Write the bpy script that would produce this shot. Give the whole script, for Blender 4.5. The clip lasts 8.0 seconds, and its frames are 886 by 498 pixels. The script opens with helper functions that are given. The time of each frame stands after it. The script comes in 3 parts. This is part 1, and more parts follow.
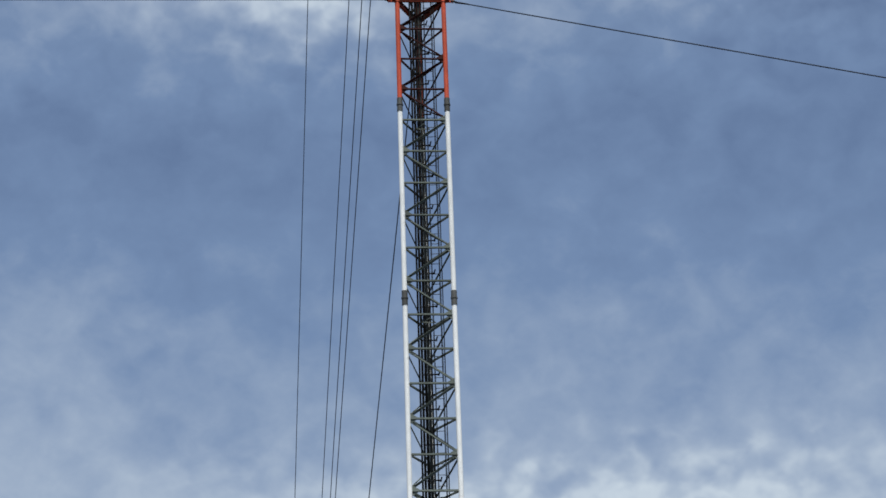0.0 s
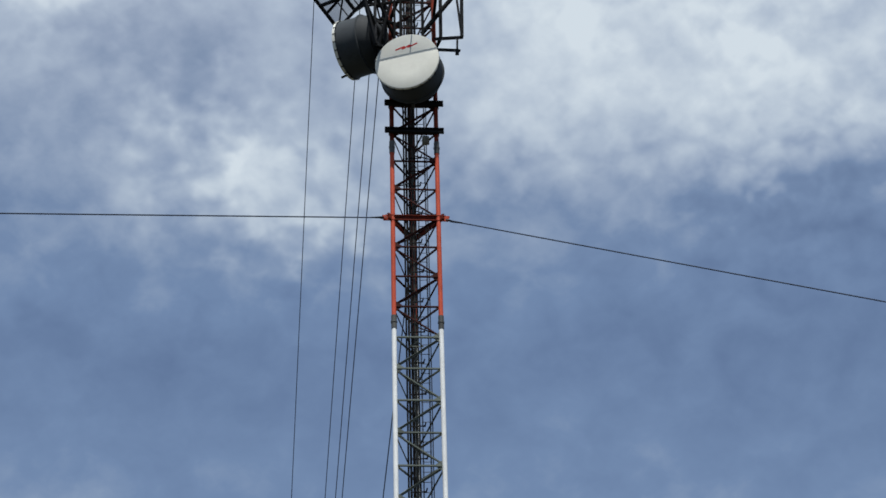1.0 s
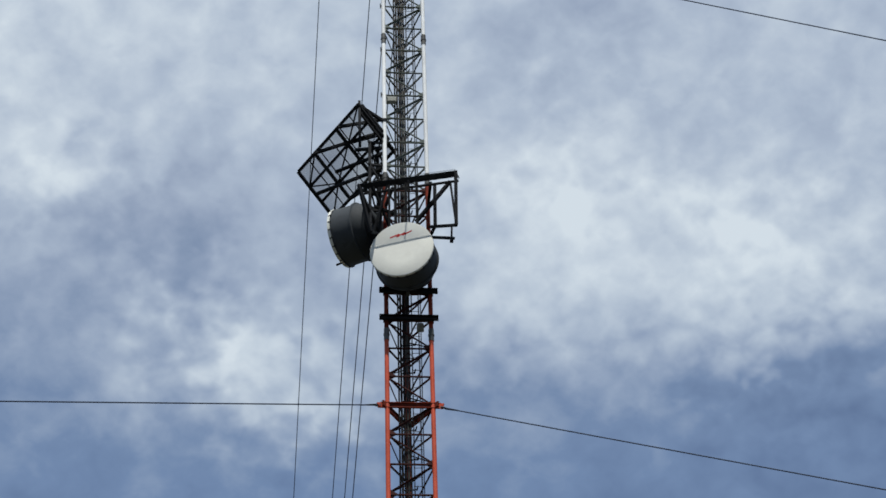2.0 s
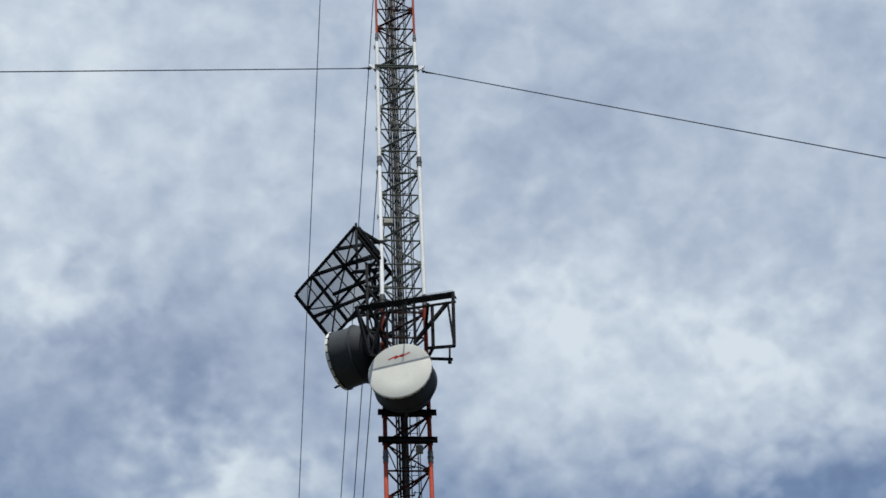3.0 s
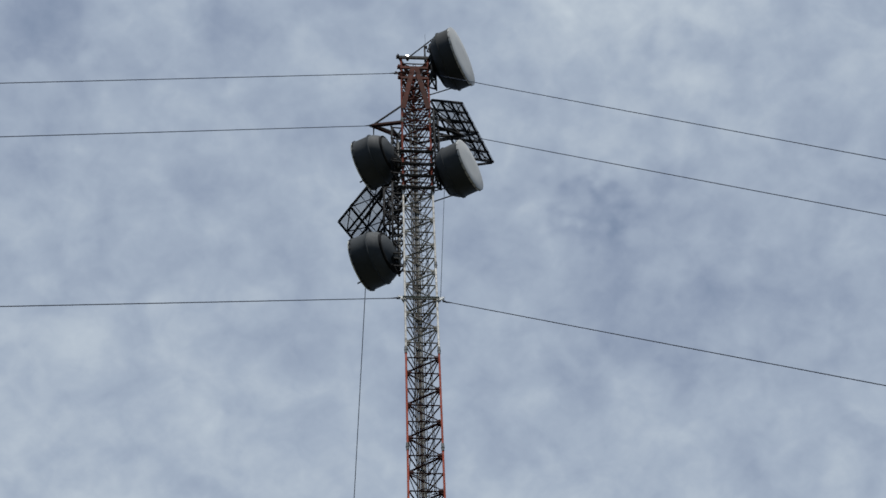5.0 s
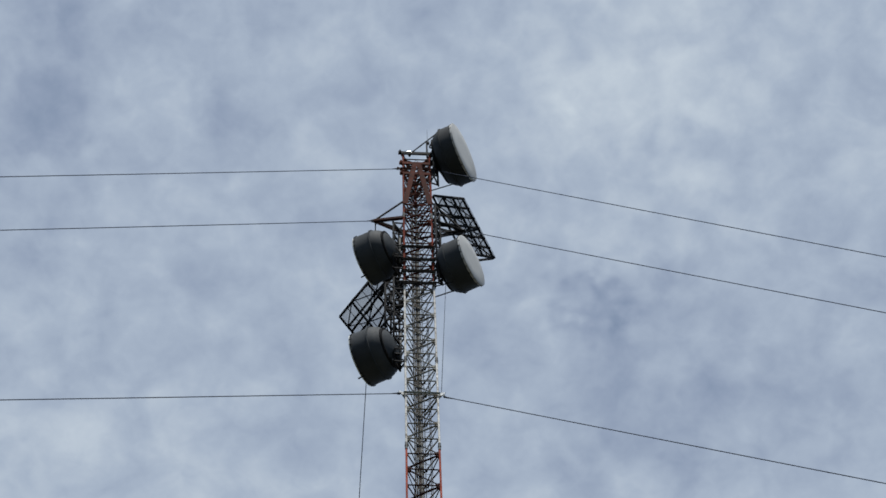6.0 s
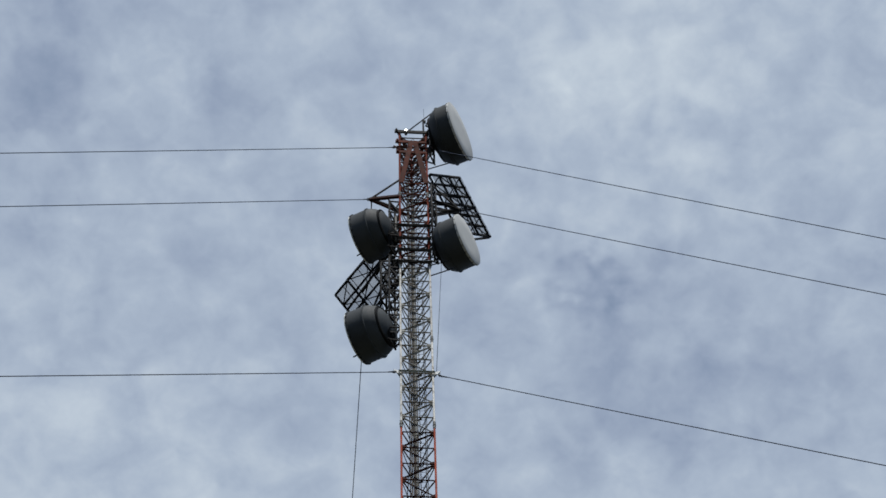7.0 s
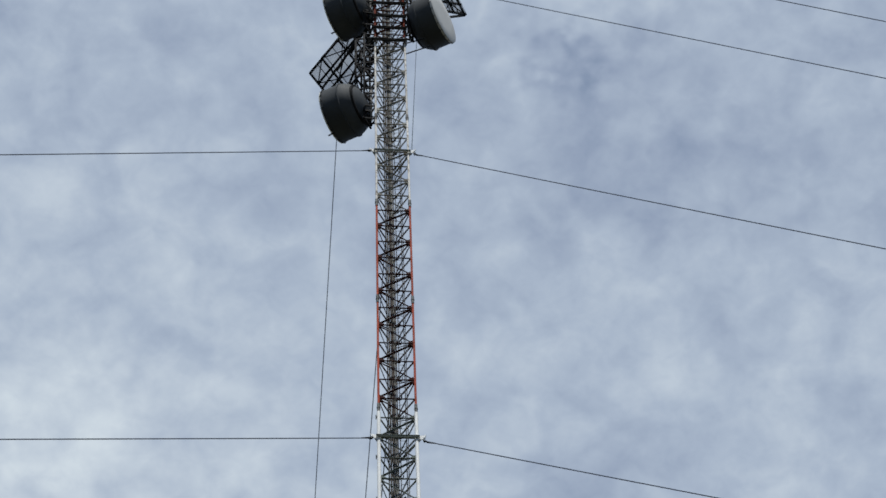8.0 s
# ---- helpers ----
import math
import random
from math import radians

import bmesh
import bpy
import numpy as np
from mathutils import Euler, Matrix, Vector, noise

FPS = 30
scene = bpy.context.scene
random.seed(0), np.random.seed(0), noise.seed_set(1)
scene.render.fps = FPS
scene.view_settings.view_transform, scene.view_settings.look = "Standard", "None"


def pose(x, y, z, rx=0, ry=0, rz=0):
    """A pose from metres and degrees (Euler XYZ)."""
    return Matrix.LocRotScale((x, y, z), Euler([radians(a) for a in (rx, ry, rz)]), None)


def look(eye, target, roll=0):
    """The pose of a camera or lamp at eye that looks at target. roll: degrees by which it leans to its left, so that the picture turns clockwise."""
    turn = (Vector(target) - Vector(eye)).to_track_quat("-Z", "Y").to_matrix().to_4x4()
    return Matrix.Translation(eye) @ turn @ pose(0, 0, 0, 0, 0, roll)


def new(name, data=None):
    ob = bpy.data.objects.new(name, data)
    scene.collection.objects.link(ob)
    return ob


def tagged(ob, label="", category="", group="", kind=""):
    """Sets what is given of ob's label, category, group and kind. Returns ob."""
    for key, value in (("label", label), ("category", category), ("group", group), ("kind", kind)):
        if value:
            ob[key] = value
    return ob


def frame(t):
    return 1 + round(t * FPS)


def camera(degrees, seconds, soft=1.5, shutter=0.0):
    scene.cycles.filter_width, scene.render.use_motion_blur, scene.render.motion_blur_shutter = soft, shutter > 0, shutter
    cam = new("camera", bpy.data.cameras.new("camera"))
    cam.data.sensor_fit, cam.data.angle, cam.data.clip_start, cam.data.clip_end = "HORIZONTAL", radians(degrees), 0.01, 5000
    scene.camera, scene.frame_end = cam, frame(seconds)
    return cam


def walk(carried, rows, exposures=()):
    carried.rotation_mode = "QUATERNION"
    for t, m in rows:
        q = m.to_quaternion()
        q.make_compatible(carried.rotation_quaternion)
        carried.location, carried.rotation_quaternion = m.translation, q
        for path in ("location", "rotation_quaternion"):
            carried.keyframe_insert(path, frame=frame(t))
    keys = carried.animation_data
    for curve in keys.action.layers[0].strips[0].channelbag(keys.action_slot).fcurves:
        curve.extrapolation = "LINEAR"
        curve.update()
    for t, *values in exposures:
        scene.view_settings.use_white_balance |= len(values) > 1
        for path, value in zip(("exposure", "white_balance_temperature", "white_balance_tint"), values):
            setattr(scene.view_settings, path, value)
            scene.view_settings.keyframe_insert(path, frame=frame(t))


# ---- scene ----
cam = camera(25.745, 8.0, soft=1.6)
EYE = (0.0, 0.0, 1.6)
# seconds, pitch above the horizon, yaw, roll
PATH = [
    (0.0, 23.989, -0.519, -1.981), (0.5, 27.143, -0.403, -1.747), (1.0, 30.407, -0.950, -1.546),
    (1.5, 33.557, -1.303, -1.617), (1.7, 34.660, -1.268, -1.633), (2.8, 38.581, -1.643, -2.619),
    (3.0, 39.497, -1.607, -2.727), (3.5, 42.409, -1.150, -2.595), (4.0, 46.084, -0.847, -2.477),
    (4.5, 50.721, -0.940, -2.406), (5.0, 54.763, -1.230, -2.601), (5.2, 56.013, -1.286, -2.643),
    (6.3, 57.613, -1.440, -2.362), (6.5, 57.511, -1.494, -2.337), (7.0, 56.951, -1.566, -2.298),
    (7.5, 54.540, -1.833, -2.437), (8.0, 50.388, -2.299, -2.897),
]
EXPOSE = [(0.0, 0.05), (0.5, 0.0), (3.0, 0.04), (3.5, 0.06), (4.5, 0.0), (5.0, -0.18), (5.2, -0.20), (6.3, -0.06), (8.0, -0.05)]
walk(cam, [(t, pose(*EYE, 90 + p, 0, y) @ pose(0, 0, 0, 0, 0, r)) for t, p, y, r in PATH], EXPOSE)

# ---------------------------------------------------------------- light
SUN_EL, SUN_TO = radians(61), Vector((0.12, -0.99, 0)).normalized()
to_sun = SUN_TO * math.cos(SUN_EL) + Vector((0, 0, math.sin(SUN_EL)))
sun = new("sun", bpy.data.lights.new("sun", "SUN"))
sun.data.energy, sun.data.angle, sun.data.color = 4.6, radians(0.6), (1.0, 0.95, 0.88)
sun.matrix_world = look(to_sun * 200, (0, 0, 0))


class Nodes:
    """Short-hand for a node tree."""

    def __init__(self, tree):
        self.tree, self.links = tree, tree.links
        tree.nodes.clear()

    def add(self, kind, inputs=(), operation=None):
        n = self.tree.nodes.new(kind)
        if operation:
            n.operation = operation
        for key, value in dict(inputs).items():
            if isinstance(value, bpy.types.NodeSocket):
                self.links.new(value, n.inputs[key])
            else:
                n.inputs[key].default_value = value
        return n

    def math(self, op, a, b=0.0, clamp=False):
        m = self.add("ShaderNodeMath", {0: a, 1: b}, op)
        m.use_clamp = clamp
        return m.outputs[0]

    def ramp(self, value, stops):
        n = self.add("ShaderNodeValToRGB", {0: value})
        while len(n.color_ramp.elements) < len(stops):
            n.color_ramp.elements.new(0.5)
        for e, (at, c) in zip(n.color_ramp.elements, stops):
            e.position, e.color = at, (*c, 1) if len(c) == 3 else c
        return n.outputs[0]

    def mix(self, fac, a, b, blend="MIX"):
        n = self.tree.nodes.new("ShaderNodeMix")
        n.data_type, n.blend_type = "RGBA", blend
        for key, value in ((0, fac), (6, a), (7, b)):
            if isinstance(value, bpy.types.NodeSocket):
                self.links.new(value, n.inputs[key])
            else:
                n.inputs[key].default_value = value
        return n.outputs[2]


def make_world():
    w = bpy.data.worlds.new("sky")
    scene.world = w
    w.use_nodes = True
    n = Nodes(w.node_tree)
    sky = n.add("ShaderNodeTexSky")
    sky.sky_type, sky.sun_disc = "NISHITA", False
    sky.sun_elevation, sky.sun_rotation = SUN_EL, math.atan2(SUN_TO.x, SUN_TO.y)
    sky.air_density, sky.dust_density, sky.ozone_density = 1.0, 1.6, 1.5
    way = n.add("ShaderNodeTexCoord").outputs["Generated"]
    sep = n.add("ShaderNodeSeparateXYZ", {0: way})
    x, y, z = sep.outputs
    el = n.math("ARCSINE", z)
    az = n.math("ARCTAN2", x, y)

    def cloud(scale, stretch, detail, rough, seed, warp=0.0):
        m = n.add("ShaderNodeMapping", {"Vector": way, "Location": (seed, seed * 0.7, seed * 1.3), "Rotation": (0.3, 0.5, 0.2), "Scale": (scale, scale, scale * stretch)}).outputs[0]
        return n.add("ShaderNodeTexNoise", {"Vector": m, "Detail": detail, "Roughness": rough, "Distortion": warp}).outputs["Fac"]

    broad = cloud(6.5, 1.2, 3.0, 0.45, 3.1, 0.4)
    mid = cloud(18, 1.2, 3.5, 0.5, 7.7, 0.5)
    fine = cloud(46, 1.3, 4, 0.5, 1.9, 0.5)
    # the banks' edges are drawn out by the same turbulence
    wa = n.math("ADD", az, n.math("MULTIPLY", n.math("SUBTRACT", cloud(11, 1.2, 2.5, 0.4, 11.3, 0.2), 0.5), 0.13))
    we = n.math("ADD", el, n.math("MULTIPLY", n.math("SUBTRACT", cloud(13, 1.2, 2.5, 0.4, 5.9, 0.2), 0.5), 0.075))

    def lobe(a, e, ha, he):
        """A soft bank of cloud, 1 in its middle."""
        da = n.math("MULTIPLY", n.math("SUBTRACT", wa, radians(a)), 1 / radians(ha))
        de = n.math("MULTIPLY", n.math("SUBTRACT", we, radians(e)), 1 / radians(he))
        q = n.math("ADD", n.math("MULTIPLY", da, da), n.math("MULTIPLY", de, de))
        q = n.math("ADD", 1.0, n.math("MULTIPLY", q, 0.55))
        return n.math("DIVIDE", 1.0, n.math("MULTIPLY", q, q))

    # cover: thin near the horizon, denser overhead, with banks
    cover = n.ramp(n.math("MULTIPLY", el, 2 / math.pi),
                   [(0.10, (0.46,) * 3), (0.19, (0.43,) * 3), (0.30, (0.165,) * 3), (0.37, (0.42,) * 3), (0.42, (0.66,) * 3), (0.52, (0.72,) * 3), (0.66, (0.66,) * 3), (0.80, (0.60,) * 3)])
    cover = n.add("ShaderNodeRGBToBW", {0: cover}).outputs[0]
    total = cover
    for a, e, ha, he, k in BANKS:
        total = n.math("ADD", total, n.math("MULTIPLY", lobe(a, e, ha, he), k))
    # the thin low veil is smoother than the banks overhead
    rough = n.math("ADD", 0.6, n.math("MULTIPLY", n.math("MULTIPLY", n.math("SUBTRACT", el, radians(24)), 1 / radians(8), True), 0.4))
    for f, k in ((broad, 0.50), (mid, 0.16), (fine, 0.05)):
        total = n.math("ADD", total, n.math("MULTIPLY", n.math("MULTIPLY", n.math("SUBTRACT", f, 0.5), k), rough))
    clear = n.mix(1.0, sky.outputs[0], (0.80, 0.86, 0.86, 1), "MULTIPLY")
    white = n.ramp(total, [(0.0, (1.15, 1.75, 3.2)), (0.3, (1.75, 2.6, 4.3)), (0.5, (2.9, 3.75, 5.2)), (0.7, (4.2, 5.05, 6.2)), (0.9, (5.6, 6.45, 7.3)), (1.0, (6.4, 7.2, 7.9))])
    high = n.ramp(total, [(0.0, (1.65, 2.25, 3.5)), (0.3, (2.2, 2.9, 4.2)), (0.5, (3.1, 3.8, 5.1)), (0.7, (4.2, 5.0, 6.2)), (0.9, (5.6, 6.4, 7.3)), (1.0, (6.4, 7.2, 7.9))])
    white = n.mix(n.math("MULTIPLY", n.math("SUBTRACT", el, radians(29)), 1 / radians(9), True), white, high)
    veil = n.ramp(total, [(0.0, (0.75,) * 3), (0.5, (0.95,) * 3), (1.0, (1,) * 3)])
    out = n.mix(n.add("ShaderNodeRGBToBW", {0: veil}).outputs[0], clear, white)
    bg = n.add("ShaderNodeBackground", {"Color": out, "Strength": 0.1})
    n.add("ShaderNodeOutputWorld", {"Surface": bg.outputs[0]})


# banks of cloud: azimuth, elevation, widths in degrees, strength
BANKS = [
    (-5.9, 32.8, 3.0, 1.5, 0.50), (13.0, 52.3, 9.0, 2.3, -0.15), (-3.0, 31.4, 2.8, 1.0, 0.26), (-13.6, 38.0, 3.0, 2.0, 0.30),
    (-9.6, 36.4, 4.0, 2.1, -0.25), (5.0, 36.6, 4.0, 2.4, 0.30), (12.6, 34.5, 5.5, 2.4, 0.44), (2.4, 32.2, 2.0, 1.0, -0.10),
    (13.0, 30.6, 3.0, 1.3, -0.28), (5.0, 16.0, 13.0, 1.3, 0.42), (-12.0, 21.0, 3.5, 3.5, 0.12), (4.0, 21.5, 5.0, 2.0, 0.08),
    (-13.5, 43.5, 5.0, 3.2, 0.24), (-5.0, 42.0, 3.0, 2.0, 0.10), (7.7, 42.5, 3.5, 2.0, -0.10), (9.6, 55.4, 2.2, 0.9, -0.26), (-23, 60, 3.5, 2.5, -0.16),
    (4.5, 33.8, 2.5, 1.2, 0.14), (14.0, 62.0, 8.0, 3.0, 0.22),
]
make_world()


# ---------------------------------------------------------------- materials
def material(name, base, rough=0.6, metal=0.0, spread=0.12, scale=6.0, stain=None, stain_at=(0.6, 0.75), bump=0.15, streak=1.0, spec=0.10, see=0.0, glow=0.0):
    """Painted or bare surface with fine grain, broad drift of tone and, if given, stains of their own colour."""
    m = bpy.data.materials.new(name)
    m.use_nodes = True
    n = Nodes(m.node_tree)
    co = n.add("ShaderNodeTexCoord").outputs["Object"]
    rnd = n.add("ShaderNodeObjectInfo").outputs["Random"]
    off = n.add("ShaderNodeVectorMath", {0: co, 1: n.add("ShaderNodeCombineXYZ", {0: n.math("MULTIPLY", rnd, 37.0), 1: n.math("MULTIPLY", rnd, 17.0), 2: 0.0}).outputs[0]}, "ADD").outputs[0]
    mp = n.add("ShaderNodeMapping", {"Vector": off, "Scale": (1, 1, streak)}).outputs[0]
    broad = n.add("ShaderNodeTexNoise", {"Vector": mp, "Scale": scale * 0.35, "Detail": 3.0}).outputs["Fac"]
    fine = n.add("ShaderNodeTexNoise", {"Vector": mp, "Scale": scale * 6, "Detail": 5.0, "Roughness": 0.65}).outputs["Fac"]
    tone = n.math("ADD", n.math("MULTIPLY", broad, 0.6), n.math("MULTIPLY", fine, 0.4))
    tone = n.math("ADD", tone, n.math("MULTIPLY", n.math("SUBTRACT", rnd, 0.5), 0.25))
    dark = tuple(c * (1 - spread * 2) for c in base)
    lite = tuple(min(1, c * (1 + spread)) for c in base)
    col = n.ramp(tone, [(0.3, dark), (0.7, lite)])
    if stain:
        sn = n.add("ShaderNodeTexNoise", {"Vector": mp, "Scale": scale, "Detail": 6.0, "Roughness": 0.7}).outputs["Fac"]
        mask = n.ramp(sn, [(stain_at[0], (0, 0, 0)), (stain_at[1], (1, 1, 1))])
        col = n.mix(mask, col, (*stain, 1))
    bmp = n.add("ShaderNodeBump", {"Height": fine, "Strength": bump, "Distance": 0.004}).outputs[0]
    rg = n.ramp(fine, [(0.3, (max(0.05, rough - 0.12),) * 3), (0.7, (min(1, rough + 0.12),) * 3)])
    sh = n.add("ShaderNodeBsdfPrincipled", {"Base Color": col, "Roughness": rg, "Metallic": metal, "Normal": bmp, "Specular IOR Level": spec})
    out = sh.outputs[0]
    if glow:
        sh.inputs["Emission Color"].default_value = (1, 0.97, 0.9, 1)
        sh.inputs["Emission Strength"].default_value = glow
    if see:     # open mesh: the share of holes lets light through
        out = n.add("ShaderNodeMixShader", {0: see, 1: out, 2: n.add("ShaderNodeBsdfTransparent").outputs[0]}).outputs[0]
    n.add("ShaderNodeOutputMaterial", {"Surface": out})
    return m


M_WHITE = material("white_paint", (0.76, 0.80, 0.81), 0.55, spread=0.08, stain=(0.42, 0.36, 0.28), stain_at=(0.66, 0.8))
M_WHITE_OLD = material("peeling_white_paint", (0.62, 0.63, 0.61), 0.6, spread=0.18, scale=4, stain=(0.20, 0.18, 0.15), stain_at=(0.5, 0.62))
# White paint darkened: shade on the braces' undersides is put into this colour.
M_WHITE_BRACE = material("shaded_weathered_white_paint", (0.125, 0.15, 0.14), 0.8, spread=0.18, stain=(0.12, 0.10, 0.08), stain_at=(0.55, 0.75))
# Upper braces: same white, with about half the underside shade in the colour.
M_WHITE_BRACE_UPPER = material("half_shaded_white_paint", (0.30, 0.31, 0.29), 0.8, spread=0.25, scale=3, stain=(0.12, 0.11, 0.09), stain_at=(0.45, 0.6))
M_ORANGE_DULL = material("dull_orange_paint", (0.36, 0.075, 0.045), 0.7, spread=0.2, stain=(0.16, 0.045, 0.03), stain_at=(0.5, 0.7))
M_ORANGE = material("orange_paint", (0.45, 0.083, 0.048), 0.55, spread=0.15, stain=(0.28, 0.05, 0.03), stain_at=(0.58, 0.76))
# Brace tone of the orange bands: orange with the bars' shade painted in.
M_ORANGE_BRACE = material("shaded_weathered_orange_paint", (0.046, 0.019, 0.018), 0.85, spread=0.2, stain=(0.04, 0.016, 0.014), stain_at=(0.5, 0.7))
# Orange darkened for shade under the reflector and at the top, plus rust stains.
M_ORANGE_OLD_SHADED = material("shaded_rust_stained_orange_paint", (0.19, 0.034, 0.02), 0.82, spread=0.25, scale=5, stain=(0.10, 0.028, 0.02), stain_at=(0.46, 0.62))
# Top bracing: red-brown deepened to carry shade as well as rust.
M_RUST_SHADED = material("shaded_red_brown_paint", (0.078, 0.020, 0.014), 0.85, spread=0.3, scale=5, stain=(0.035, 0.018, 0.015), stain_at=(0.48, 0.62))
M_GALV = material("galvanised_steel", (0.10, 0.105, 0.105), 0.6, 0.2, spread=0.2, scale=9)
M_DARK = material("dark_steel", (0.016, 0.018, 0.021), 0.8, 0.0, spread=0.25, scale=7)
M_DRUM = material("grey_drum_paint", (0.047, 0.056, 0.064), 0.7, spec=0.15, spread=0.2, scale=2.5, stain=(0.03, 0.034, 0.038), stain_at=(0.55, 0.8))
M_RADOME = material("white_radome", (0.70, 0.725, 0.675), 0.75, spread=0.05, scale=1.2, stain=(0.60, 0.615, 0.57), stain_at=(0.55, 0.8), bump=0.05)
M_RADOME_GREY = material("greyish_radome", (0.50, 0.525, 0.53), 0.75, spread=0.08, scale=1.0, stain=(0.40, 0.42, 0.43), stain_at=(0.55, 0.8), bump=0.05)
M_SHEET = material("grey_wire_mesh", (0.30, 0.31, 0.33), 0.6, 0.1, spread=0.10, scale=1.5, see=0.70)
M_OPEN = material("open_wire_mesh", (0.30, 0.31, 0.33), 0.6, 0.1, spread=0.10, scale=1.5, see=0.80)
M_BOX = material("grey_box_paint", (0.30, 0.32, 0.30), 0.6, spread=0.12)
M_CABLE = material("black_cable_jacket", (0.035, 0.033, 0.032), 0.6, spread=0.2)
M_GUIDE_GREY = material("grey_waveguide_jacket", (0.088, 0.092, 0.088), 0.6, spread=0.25, scale=3)
M_GUIDE = material("brown_waveguide_jacket", (0.052, 0.050, 0.048), 0.6, spread=0.25, scale=3)
M_WIRE = material("steel_wire_rope", (0.05, 0.066, 0.10), 0.75, 0.0, spread=0.2)
M_RED = material("red_mark_paint", (0.55, 0.03, 0.03), 0.6, spread=0.1)
M_CONCRETE = material("concrete", (0.36, 0.35, 0.33), 0.9, spread=0.15, scale=2)
M_GROUND = material("dry_grass_ground", (0.052, 0.052, 0.040), 0.95, spread=0.3, scale=0.6, stain=(0.10, 0.085, 0.06), stain_at=(0.5, 0.7))
M_LAMP = material("lamp_lens", (0.85, 0.85, 0.85), 0.15, spread=0.02, glow=12.0)


# ---------------------------------------------------------------- mesh helpers
def axes(a, b, up=(0, 0, 1)):
    d = (Vector(b) - Vector(a)).normalized()
    s = d.cross(Vector(up))
    if s.length < 1e-3:
        s = d.cross(Vector((1, 0, 0)))
    s.normalize()
    return d, s, s.cross(d)


def tube(bm, a, b, r, n=10, r2=None):
    d, s, u = axes(a, b)
    rings = []
    for p, q in ((a, r), (b, r if r2 is None else r2)):
        rings.append([bm.verts.new(Vector(p) + (s * math.cos(2 * math.pi * i / n) + u * math.sin(2 * math.pi * i / n)) * q) for i in range(n)])
    for i in range(n):
        j = (i + 1) % n
        f = bm.faces.new((rings[0][i], rings[0][j], rings[1][j], rings[1][i]))
        f.smooth = True
    bm.faces.new(rings[0][::-1])
    bm.faces.new(rings[1])
    return bm


def bar(bm, a, b, w, h, up=(0, 0, 1)):
    """A solid bar, w across and h along up."""
    d, s, u = axes(a, b, up)
    vs = []
    for p in (a, b):
        for i, j in ((-1, -1), (1, -1), (1, 1), (-1, 1)):
            vs.append(bm.verts.new(Vector(p) + s * i * w / 2 + u * j * h / 2))
    for q in ((3, 2, 1, 0), (4, 5, 6, 7), (0, 1, 5, 4), (1, 2, 6, 5), (2, 3, 7, 6), (3, 0, 4, 7)):
        bm.faces.new([vs[i] for i in q])
    return bm


def angle(bm, a, b, size, thick=0.008, up=(0, 0, 1), flip=1):
    """An L-section bar with legs of that size."""
    d, s, u = axes(a, b, up)
    a, b = Vector(a), Vector(b)
    bar(bm, a - u * (size / 2 - thick / 2), b - u * (size / 2 - thick / 2), size, thick, up)
    side = s * flip * (size / 2 - thick / 2)
    return bar(bm, a + side + u * thick * 0.5, b + side + u * thick * 0.5, thick, size - thick, up)


def sweep(bm, pts, r, n=6, closed=False):
    """One tube along a line of points."""
    pts = [Vector(p) for p in pts]
    rings = []
    m = len(pts)
    for i, p in enumerate(pts):
        a, b = (pts[i - 1], pts[(i + 1) % m]) if closed else (pts[max(0, i - 1)], pts[min(m - 1, i + 1)])
        d, s, u = axes(a, b)
        rings.append([bm.verts.new(p + (s * math.cos(2 * math.pi * k / n) + u * math.sin(2 * math.pi * k / n)) * r) for k in range(n)])
    for i in range(m if closed else m - 1):
        p, q = rings[i], rings[(i + 1) % m]
        for k in range(n):
            bm.faces.new((p[k], p[(k + 1) % n], q[(k + 1) % n], q[k])).smooth = True
    if not closed:
        bm.faces.new(rings[0][::-1])
        bm.faces.new(rings[-1])
    return bm


def lathe(bm, profile, base, axis, n=40, smooth=True):
    """Turns (radius, height) pairs about the axis from base."""
    axis = Vector(axis).normalized()
    s = axis.cross(Vector((0, 0, 1)))
    if s.length < 1e-3:
        s = Vector((1, 0, 0))
    s.normalize()
    u = s.cross(axis)
    rings = []
    for r, h in profile:
        c = Vector(base) + axis * h
        if r < 1e-5:
            rings.append([bm.verts.new(c)])
        else:
            rings.append([bm.verts.new(c + (s * math.cos(2 * math.pi * i / n) + u * math.sin(2 * math.pi * i / n)) * r) for i in range(n)])
    for p, q in zip(rings, rings[1:]):
        for i in range(n):
            j = (i + 1) % n
            vs = [p[i % len(p)], p[j % len(p)], q[j % len(q)], q[i % len(q)]]
            vs = list(dict.fromkeys(vs))
            if len(vs) > 2:
                bm.faces.new(vs).smooth = smooth
    return bm


def mesh_of(bm, mat, name):
    bmesh.ops.recalc_face_normals(bm, faces=bm.faces)
    for e in bm.edges:
        if e.calc_face_angle(0.0) > 0.6:
            e.smooth = False
    me = bpy.data.meshes.new(name)
    bm.to_mesh(me)
    bm.free()
    for m in mat if isinstance(mat, (list, tuple)) else (mat,):
        me.materials.append(m)
    return me


def part(name, bm, mat, parent, label=""):
    me = bm if isinstance(bm, bpy.types.Mesh) else mesh_of(bm, mat, name)
    ob = new(name, me)
    ob.parent = parent
    if label:
        tagged(ob, label)
    return ob


def thing(name, at, label, category, group="", kind=""):
    ob = new(name)
    ob.location = at
    return tagged(ob, label, category, group, kind)


B = bmesh.new
V = Vector


def moved(bm, at):
    bmesh.ops.translate(bm, verts=bm.verts, vec=-V(at))
    return bm


